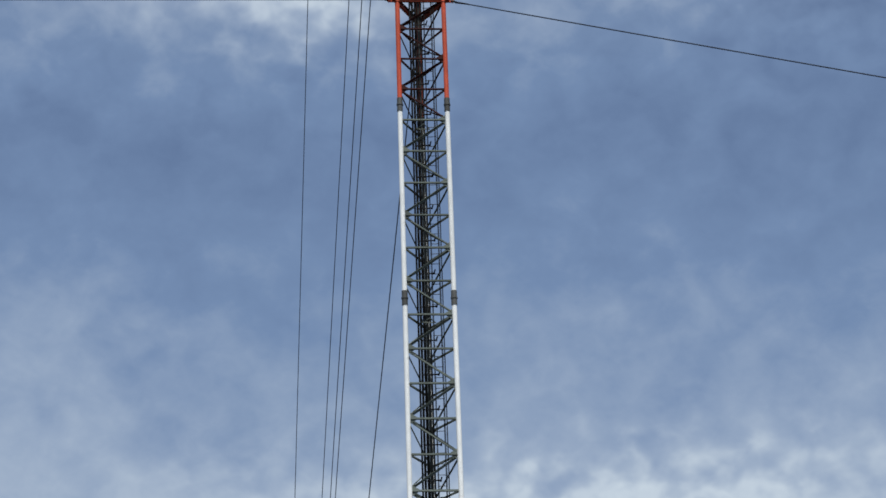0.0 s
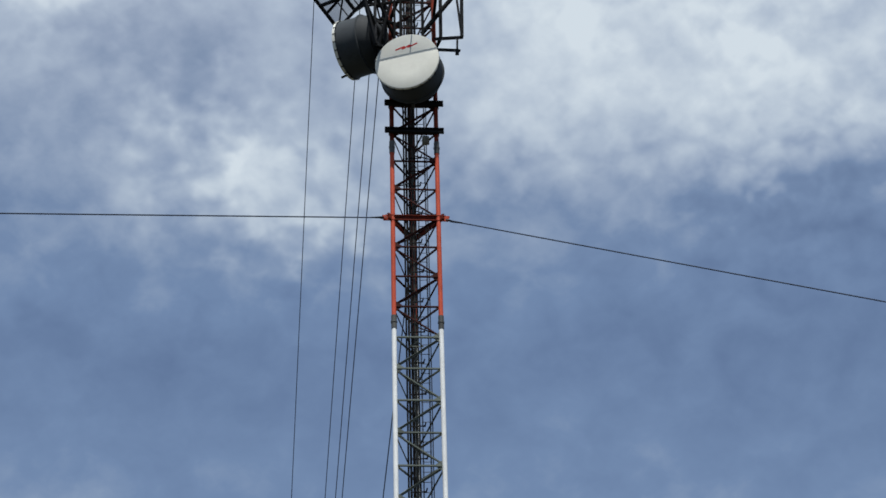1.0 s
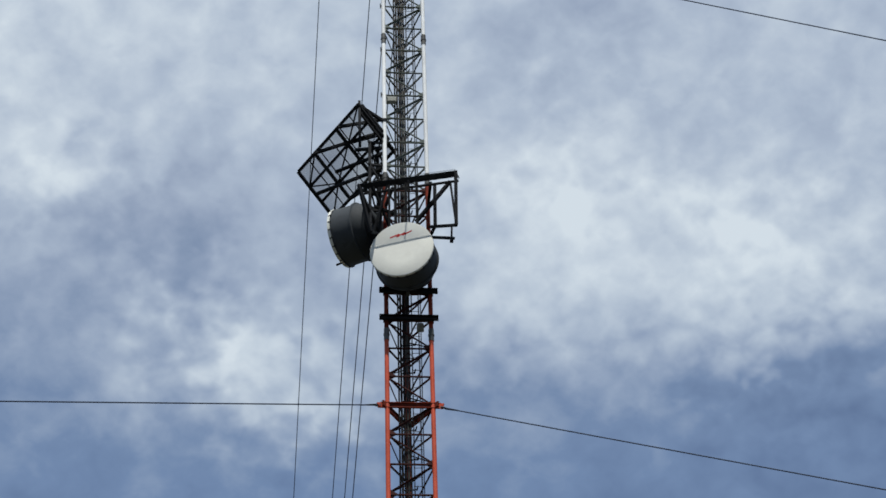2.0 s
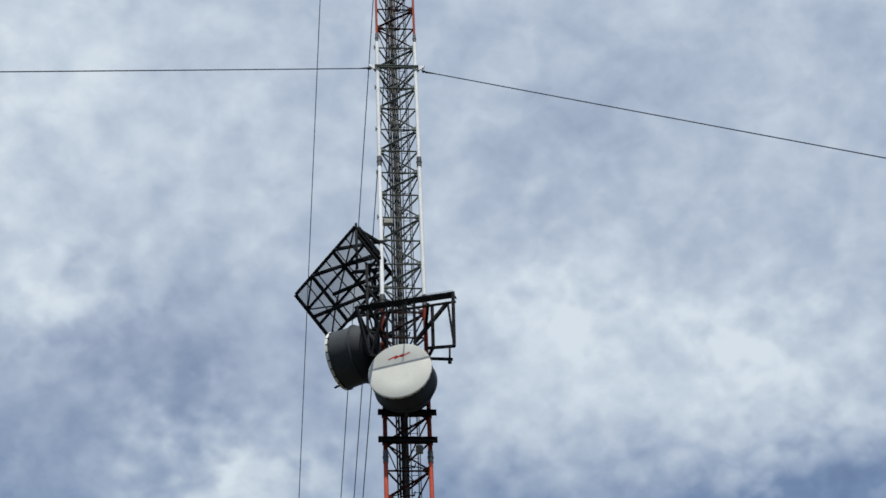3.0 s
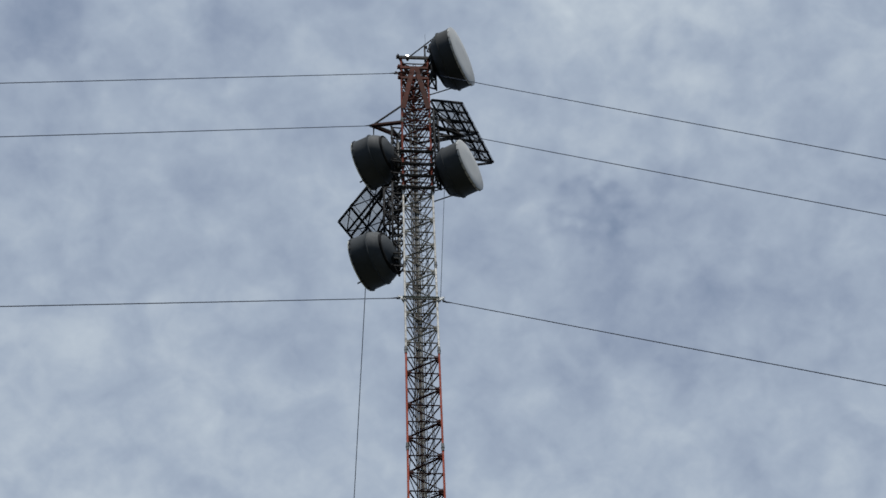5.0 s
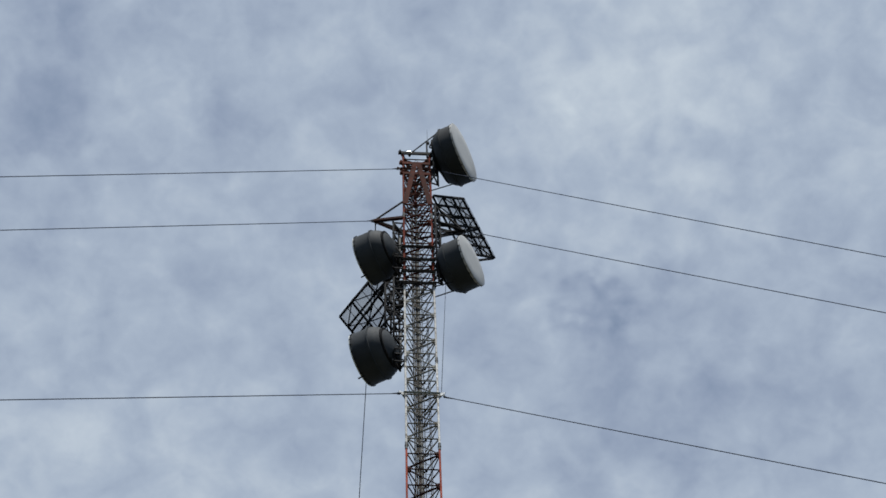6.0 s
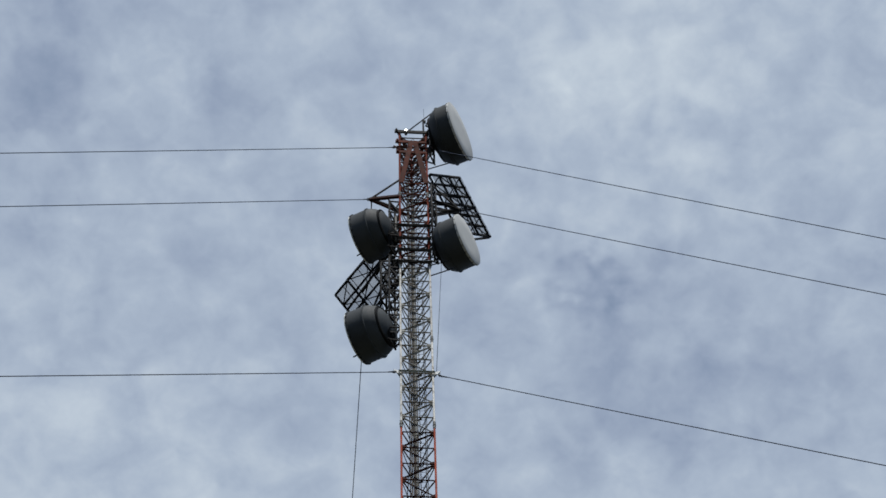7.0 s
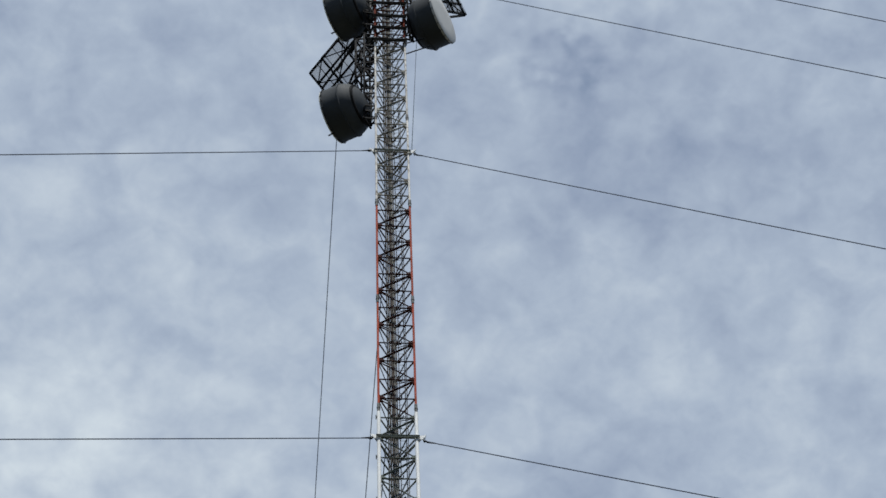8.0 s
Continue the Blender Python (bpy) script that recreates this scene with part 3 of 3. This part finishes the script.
U, VV = V((1, -1.05, 0.51)).normalized(), V((1, 0.78, -1.08)).normalized()
for base, size in ((V((-3.53, 50.6, 41.56)), 1.0), (V((-3.835, 52.88, 79.01)), 1.045)):
    zc = (base + U * 1.47 + VV * 0.9).z
    lf = LEFT + V((0, 0, zc))
    bk = BACK + V((0, 0, zc))
    holds = [((0.28, 0.0), lf + V((0, 0, 0.5))), ((0.28, 1.0), lf + V((0, 0, -1.4))), ((0.67, 0.0), lf + V((0, 0, 1.0))), ((1.0, 0.0), lf + V((0, 0, 0.9))),
             ((0.0, 0.5), lf + V((0, 0, -1.0))), ((0.67, 1.0), bk + V((0, 0, -0.8))), ((0.34, 0.5), lf + V((0, 0, -0.4))), ((0.67, 0.5), lf + V((0, 0, -0.2))), ((1.0, 0.5), lf + V((0, 0, 0.2)))]
    panel = reflector(base, U * (3.15 * size), VV * (1.9 * size), (-0.3, -0.6, -0.7), 3, 6, "tilted grey mesh reflector on dark braced frame beside mast", holds, 1, cross=(0, 0.28, 0.64, 1))
    # upright pipe at the top corner, and the deep truss along the edge next to the mast
    top, deep, edge = U * (3.15 * size), V((0.11, 0.06, 0.02)), VV * (1.45 * size)
    part("pipe", tube(B(), top + V((0.03, 0, 0.14)), top + V((0.05, 0.03, -1.75)), 0.045, 8), M_DARK, panel, "upright dark steel pipe")
    part("truss_bar", bar(B(), top + deep, top + edge + deep, 0.08, 0.08), M_DARK, panel)
    part("truss_bar", bar(B(), top + deep * 0.5 - V((0, 0, 0.35)), top + edge + deep * 0.5 - V((0, 0, 0.35)), 0.07, 0.07), M_DARK, panel)
    for i in range(5):
        a, b = edge * (i / 5), edge * ((i + 1) / 5)
        part("lacing", bar(B(), top + a, top + b + deep, 0.045, 0.045), M_DARK, panel)
        part("lacing", bar(B(), top + b + deep, top + a + deep * 0.5 - V((0, 0, 0.35)), 0.04, 0.04), M_DARK, panel)

P2 = V((2.313, 49.0, 83.32))
UA, UB = V((1.456, -1.42, -2.757)), V((1.475, 2.855, -0.95))
rt = RIGHT + V((0, 0, 82.24))
reflector(P2 - UA, UA, UB, (-0.76, 0.24, -0.6), 6, 4, "steeply tilted mesh reflector with dark grid frame behind an antenna",
          [((0.67, 0.34), rt), ((1.0, 0.5), rt + V((0, 0, -2.2))), ((1.0, 1.0), rt + V((0, 0.3, -4.2))), ((0.67, 0.67), rt + V((0, 0, -1.2))), ((0.34, 0.5), BACK + V((0, 0, 83.14)))], 1)


def front_reflector():
    """Reflector over the front drum, seen close to edge-on, with its box of struts."""
    o = V((-1.435, 47.05, 38.21))
    ux, vy = V((2.98, -0.55, 0.02)), V((0.14, 1.5, 0.98))
    lf, rg = LEFT, RIGHT
    r = reflector(o, ux, vy, (0, 0.7, -0.7), 1, 1, "mesh reflector on dark box frame in front of mast",
                  [((0, 0), lf + V((0, 0, 37.24))), ((0.3, 1), lf + V((0, 0, 38.84))), ((0.7, 1), rg + V((0, 0, 38.84))), ((0, 1), lf + V((0, 0, 39.24)))], 1, M_OPEN, 0.32, cross=(0, 0.5, 1), braced=False)

    def post(a, b, w=0.08):
        part("post", bar(B(), V(a) - o, V(b) - o, w, w), M_DARK, r)

    # open box of posts at the sheet's right end, and the closed one at its left
    foot, inner = V((1.51, 46.75, 36.36)), V((0.91, 48.5, 37.63))
    post(o + ux, foot, 0.095)
    post(V((1.42, 48.3, 39.23)), foot, 0.06)
    post(V((0.93, 48.45, 39.27)), inner, 0.085)
    post(foot, V((0.74, 48.7, 37.76)), 0.085)
    post(inner, rg + V((0, 0, 37.63)), 0.08)
    post(V((1.42, 48.3, 39.23)), V((0.32, 48.8, 38.04)), 0.10)
    post(V((1.39, 47.3, 36.75)), V((1.37, 47.3, 36.24)), 0.06)
    post(V((1.43, 47.25, 36.24)), V((0.80, 48.6, 37.28)), 0.085)
    post(V((1.37, 47.3, 36.30)), V((1.37, 47.3, 36.14)), 0.11)
    lfoot, linner = V((-1.07, 47.4, 36.66)), V((-0.80, 48.5, 37.35))
    post(o, lfoot, 0.085)
    post(o + ux * 0.06 + vy, lfoot, 0.06)
    post(o + ux * 0.16 + vy, linner, 0.085)
    post(lfoot, linner, 0.08)
    post(linner, lf + V((0, 0, 37.35)), 0.08)
    post(o + ux * 0.10 + vy * 0.8, V((-0.45, 48.7, 37.6)), 0.07)
    post(o + ux * 0.24 + vy, V((-1.0, 48.0, 37.1)), 0.06)
    post(V((-0.95, 48.3, 38.3)), V((-0.30, 48.7, 38.25)), 0.08)
    # wires of the sheet
    wire = mesh_of(tube(B(), V((0, 0, 0)), ux, 0.0022, 4), M_DARK, "mesh_wire")
    for i in range(1, 64):
        part("mesh_wire", wire, None, r).location = vy * (i / 64)
    # rails under the sheet
    post(o + vy * 0.9 + V((0, 0.06, -0.16)), o + ux + vy * 0.9 + V((0, 0.06, -0.16)), 0.06)
    for f in (0.27, 0.33, 0.445, 0.475, 0.56):
        post(o + ux * f + vy * 0.85, o + ux * f + vy * 0.85 + V((0, 0.05, -2.1)), 0.07)


front_reflector()


# ---------------------------------------------------------------- brackets and top
def front_beam(k, half, h, label, mat=None):
    run = (RIGHT - LEFT).normalized()
    o = V((run.y, -run.x, 0))
    mid = (LEFT + RIGHT) / 2 + o * (LEG_R + 0.06) + V((0, 0, kz(k)))
    b = thing("mount_beam", mid, label, "beam", "antenna mounting beams")
    bm = bar(B(), -run * half, run * half, 0.02, h)
    for s in (-1, 1):
        bar(bm, -run * half + V((0, 0, s * h / 2)) + o * 0.04, run * half + V((0, 0, s * h / 2)) + o * 0.04, 0.10, 0.015)
    part("channel", bm, mat or M_DARK, b)
    for s in (-1, 1):
        part("clamp", tube(B(), run * s * W / 2 - o * 0.16 - V((0, 0, 0.05)), run * s * W / 2 - o * 0.16 + V((0, 0, 0.05)), LEG_R + 0.03, 10), M_DARK, b)


for k in (7, 8):
    front_beam(k, 0.90, 0.15, "dark steel channel clamped across the mast front")
for k in (48.3, 49.3, 50.3, 51.4):
    front_beam(k, 0.78, 0.12, "dark steel channel across the upper mast")


def mast_top():
    t = thing("top_frame", (CX, CY, kz(60.2)), "rust-orange platform frame in shaded tone on the mast top", "platform")
    c = V((CX, CY, kz(60.2)))
    for dz, s in ((0.30, 1.16), (-0.70, 1.10), (-1.70, 1.06)):
        pts = [V((CX, CY, 0)) + (p - V((CX, CY, 0))) * s + V((0, 0, kz(60.2) + dz)) - c for p in (LEFT, RIGHT, BACK)]
        for a, b in ((0, 1), (1, 2), (2, 0)):
            e = (pts[b] - pts[a]).normalized() * 0.14
            part("frame_bar", bar(B(), pts[a] - e, pts[b] + e, 0.08, 0.22), M_RUST_SHADED if dz < 0 else M_DARK, t)
    for p in (LEFT, RIGHT, BACK):
        part("post", tube(B(), p + V((0, 0, c.z)) - c, p + V((0, 0, c.z + 0.3)) - c, LEG_R, 10), M_ORANGE_OLD_SHADED, t)
    run = (RIGHT - LEFT).normalized()
    o = V((run.y, -run.x, 0)) * 0.12
    m = (LEFT + RIGHT) / 2
    # the plates' shade is part of their red-brown colour
    for s, p in ((-1, LEFT), (1, RIGHT)):
        part("splay_plate", bar(B(), m + run * s * 0.10 + o + V((0, 0, kz(59.3))) - c, p - run * s * 0.06 + o + V((0, 0, kz(55.4))) - c, 0.25, 0.03, up=(0, -1, 0)), M_RUST_SHADED, t, "wide rust-orange splayed plate in shaded tone")
    lamp = thing("obstruction_lamp", (-0.32, 49.2, kz(60.56) + 0.06), "small white obstruction lamp on the mast top", "lamp")
    part("base", tube(B(), (0, 0, -0.06), (0, 0, 0.19), 0.07, 12), M_DARK, lamp)
    bm = lathe(B(), [(0.07, 0.18), (0.095, 0.22), (0.095, 0.30), (0.06, 0.36), (0.0, 0.38)], (0, 0, 0), (0, 0, 1), 16)
    part("lens", bm, M_LAMP, lamp, "clear rounded lens")
    rod = thing("lightning_rod", (0.62, 49.3, kz(60.5)), "thin steel lightning rod with bracket", "rod")
    part("spike", tube(B(), (0, 0, 0), (0, 0, 2.9), 0.012, 6), M_WIRE, rod)
    part("clamp", bar(B(), (-0.06, 0, 1.5), (0.10, 0, 1.5), 0.12, 0.16), M_DARK, rod)
    part("post", tube(B(), (-0.05, 0, 0), (-0.05, 0, 1.6), 0.035, 8), M_DARK, rod)


mast_top()


def stay(a, b, w, label, mat=None):
    s = thing("antenna_stay", a, label, "stay", "stays of the antennas")
    part("tube", tube(B(), (0, 0, 0), V(b) - V(a), w, 8), mat or M_DARK, s)


stay((-0.22, 49.2, 88.39), (1.13, 49.4, 90.74), 0.035, "dark steel stay from mast top to antenna rim")
stay((0.74, 49.2, 84.54), (2.05, 49.2, 85.24), 0.03, "dark steel stay under the top antenna")
stay((0.72, 49.3, 86.74), (1.5, 49.3, 86.79), 0.03, "dark steel stay behind the top antenna")
stay((0.72, 49.2, 75.02), (1.85, 49.2, 75.64), 0.03, "dark steel stay under an antenna")
stay((0.72, 49.3, 76.04), (1.6, 49.3, 76.39), 0.03, "dark steel stay under an antenna")
stay((1.27, 49.3, 76.64), (0.85, 49.3, kz(40)), 0.012, "thin cable dropping beside the mast", M_WIRE)


def side_frame(leg, out, z0, z1, label, reach=0.42):
    """Upright carrier frame bolted beside a leg, for the antenna mounts."""
    out = V(out).normalized()
    across = V((-out.y, out.x, 0))
    f = thing("carrier_frame", leg + V((0, 0, z0)), label, "frame", "antenna carrier frames")
    h = z1 - z0
    for s in (-0.28, 0.28):
        part("upright", tube(B(), out * reach + across * s, out * reach + across * s + V((0, 0, h)), 0.05, 8), M_DARK, f)
    n = max(2, round(h / 1.0))
    for i in range(n + 1):
        z = h * i / n
        part("rail", bar(B(), out * reach + across * -0.36 + V((0, 0, z)), out * reach + across * 0.36 + V((0, 0, z)), 0.07, 0.07), M_DARK, f)
        for s in (-0.28, 0.28):
            part("standoff", bar(B(), V((0, 0, z)), out * reach + across * s + V((0, 0, z)), 0.06, 0.06), M_DARK, f)
        if i < n:
            s = 0.28 if i % 2 else -0.28
            part("brace", bar(B(), out * reach + across * s + V((0, 0, z)), out * reach - across * s + V((0, 0, z + h / n)), 0.045, 0.045), M_DARK, f)
            part("brace", bar(B(), V((0, 0, z)), out * reach + across * s + V((0, 0, z + h / n)), 0.045, 0.045), M_DARK, f)


side_frame(LEFT, (-0.9, 0.44, 0), 69.84, 76.44, "dark steel carrier frame beside the upper mast")
side_frame(LEFT, (-0.9, 0.44, 0), 77.24, 81.24, "dark steel carrier frame beside the upper mast")
side_frame(RIGHT, (0.93, -0.37, 0), 76.24, 82.44, "dark steel carrier frame beside the upper mast", 0.3)
side_frame(RIGHT, (0.93, -0.37, 0), 85.24, 88.84, "dark steel carrier frame at the mast top", 0.3)
side_frame(LEFT, (-0.9, 0.44, 0), 72.24, 76.24, "dark steel carrier frame beside the upper mast", 0.85)
side_frame(LEFT, (-0.9, 0.44, 0), 36.84, 41.44, "dark steel carrier frame beside the mast", 0.4)


def feed(points, r, label):
    g = thing("feed_line", points[0], label, "feed line", "feed lines of the antennas")
    pts = [V(p) for p in points]
    smooth = []
    for i in range(len(pts) - 1):
        a, b, c, d = pts[max(0, i - 1)], pts[i], pts[i + 1], pts[min(len(pts) - 1, i + 2)]
        for k in range(8):
            t = k / 8
            smooth.append(0.5 * (2 * b + (c - a) * t + (2 * a - 5 * b + 4 * c - d) * t * t + (3 * b - a - 3 * c + d) * t ** 3))
    smooth.append(pts[-1])
    part("jacket", sweep(B(), [p - pts[0] for p in smooth], r, 8), M_CABLE, g)


for x, y, z, s in ((-1.75, 49.5, 38.24, -1), (-1.75, 49.4, 79.04, -1), (-1.75, 49.4, 71.04, -1), (1.75, 49.35, 77.84, 1), (1.6, 49.4, 88.04, 1)):
    feed([(x, y, z), (x - s * 0.25, y, z - 0.25), (x - s * 0.75, y + 0.05, z - 0.9), (s * 0.45, 49.5, z - 1.1), (s * 0.12 - 0.1, 49.6, z - 2.2)], 0.03, "black feed line looping from antenna into the mast")
feed([(0.0, 48.6, 36.34), (0.02, 48.8, 35.84), (0.0, 49.2, 35.24), (-0.1, 49.6, 34.24)], 0.03, "black feed line looping from antenna into the mast")


def small_box(at, size, label):
    bm = B()
    bmesh.ops.create_cube(bm, size=1, matrix=Matrix.Diagonal((*size, 1)))
    bmesh.ops.bevel(bm, geom=bm.edges[:], offset=0.012, segments=2, affect="EDGES")
    b = thing("junction_box", at, label, "box", "boxes on the mast")
    part("case", bm, M_BOX, b)
    part("lid", bar(B(), (-size[0] * 0.42, -size[1] / 2 - 0.008, 0), (size[0] * 0.42, -size[1] / 2 - 0.008, 0), 0.015, size[2] * 0.85), M_BOX, b)
    part("bracket", bar(B(), (-size[0] * 0.4, 0, size[2] / 2 + 0.015), (size[0] * 0.4, 0, size[2] / 2 + 0.015), size[1] * 0.6, 0.03), M_DARK, b)


small_box((-0.42, 49.35, 43.54), (0.34, 0.16, 0.26), "small pale grey junction box inside the mast")
small_box((0.38, 49.4, 34.44), (0.22, 0.14, 0.24), "small pale grey junction box under a mounting beam")
bm = bar(B(), (-0.01, 0, -0.09), (-0.01, 0, 0.09), 0.03, 0.05, up=(0, 1, 0))
bar(bm, (-0.01, 0, 0.0), (0.05, 0, 0.0), 0.04, 0.03)
tab = mesh_of(bm, M_DARK, "plate")
for k in range(12, 26, 2):
    c = thing("leg_bracket", LEFT + V((-0.085, -0.03, kz(k) - 0.03)), "small dark steel bracket on the mast leg", "bracket", "brackets on the mast leg")
    part("plate", tab, None, c)
stub = thing("stub_arm", LEFT + V((0, 0, 42.39)), "short dark steel arm clamped to the mast leg", "arm")
part("arm", bar(B(), (-0.30, -0.05, 0.02), (0.02, 0.0, 0.0), 0.07, 0.07), M_DARK, stub)
part("end_plate", bar(B(), (-0.33, -0.05, 0.02), (-0.29, -0.05, 0.02), 0.12, 0.14), M_DARK, stub)
part("clamp", tube(B(), (0, 0, -0.06), (0, 0, 0.06), LEG_R + 0.02, 12), M_DARK, stub)
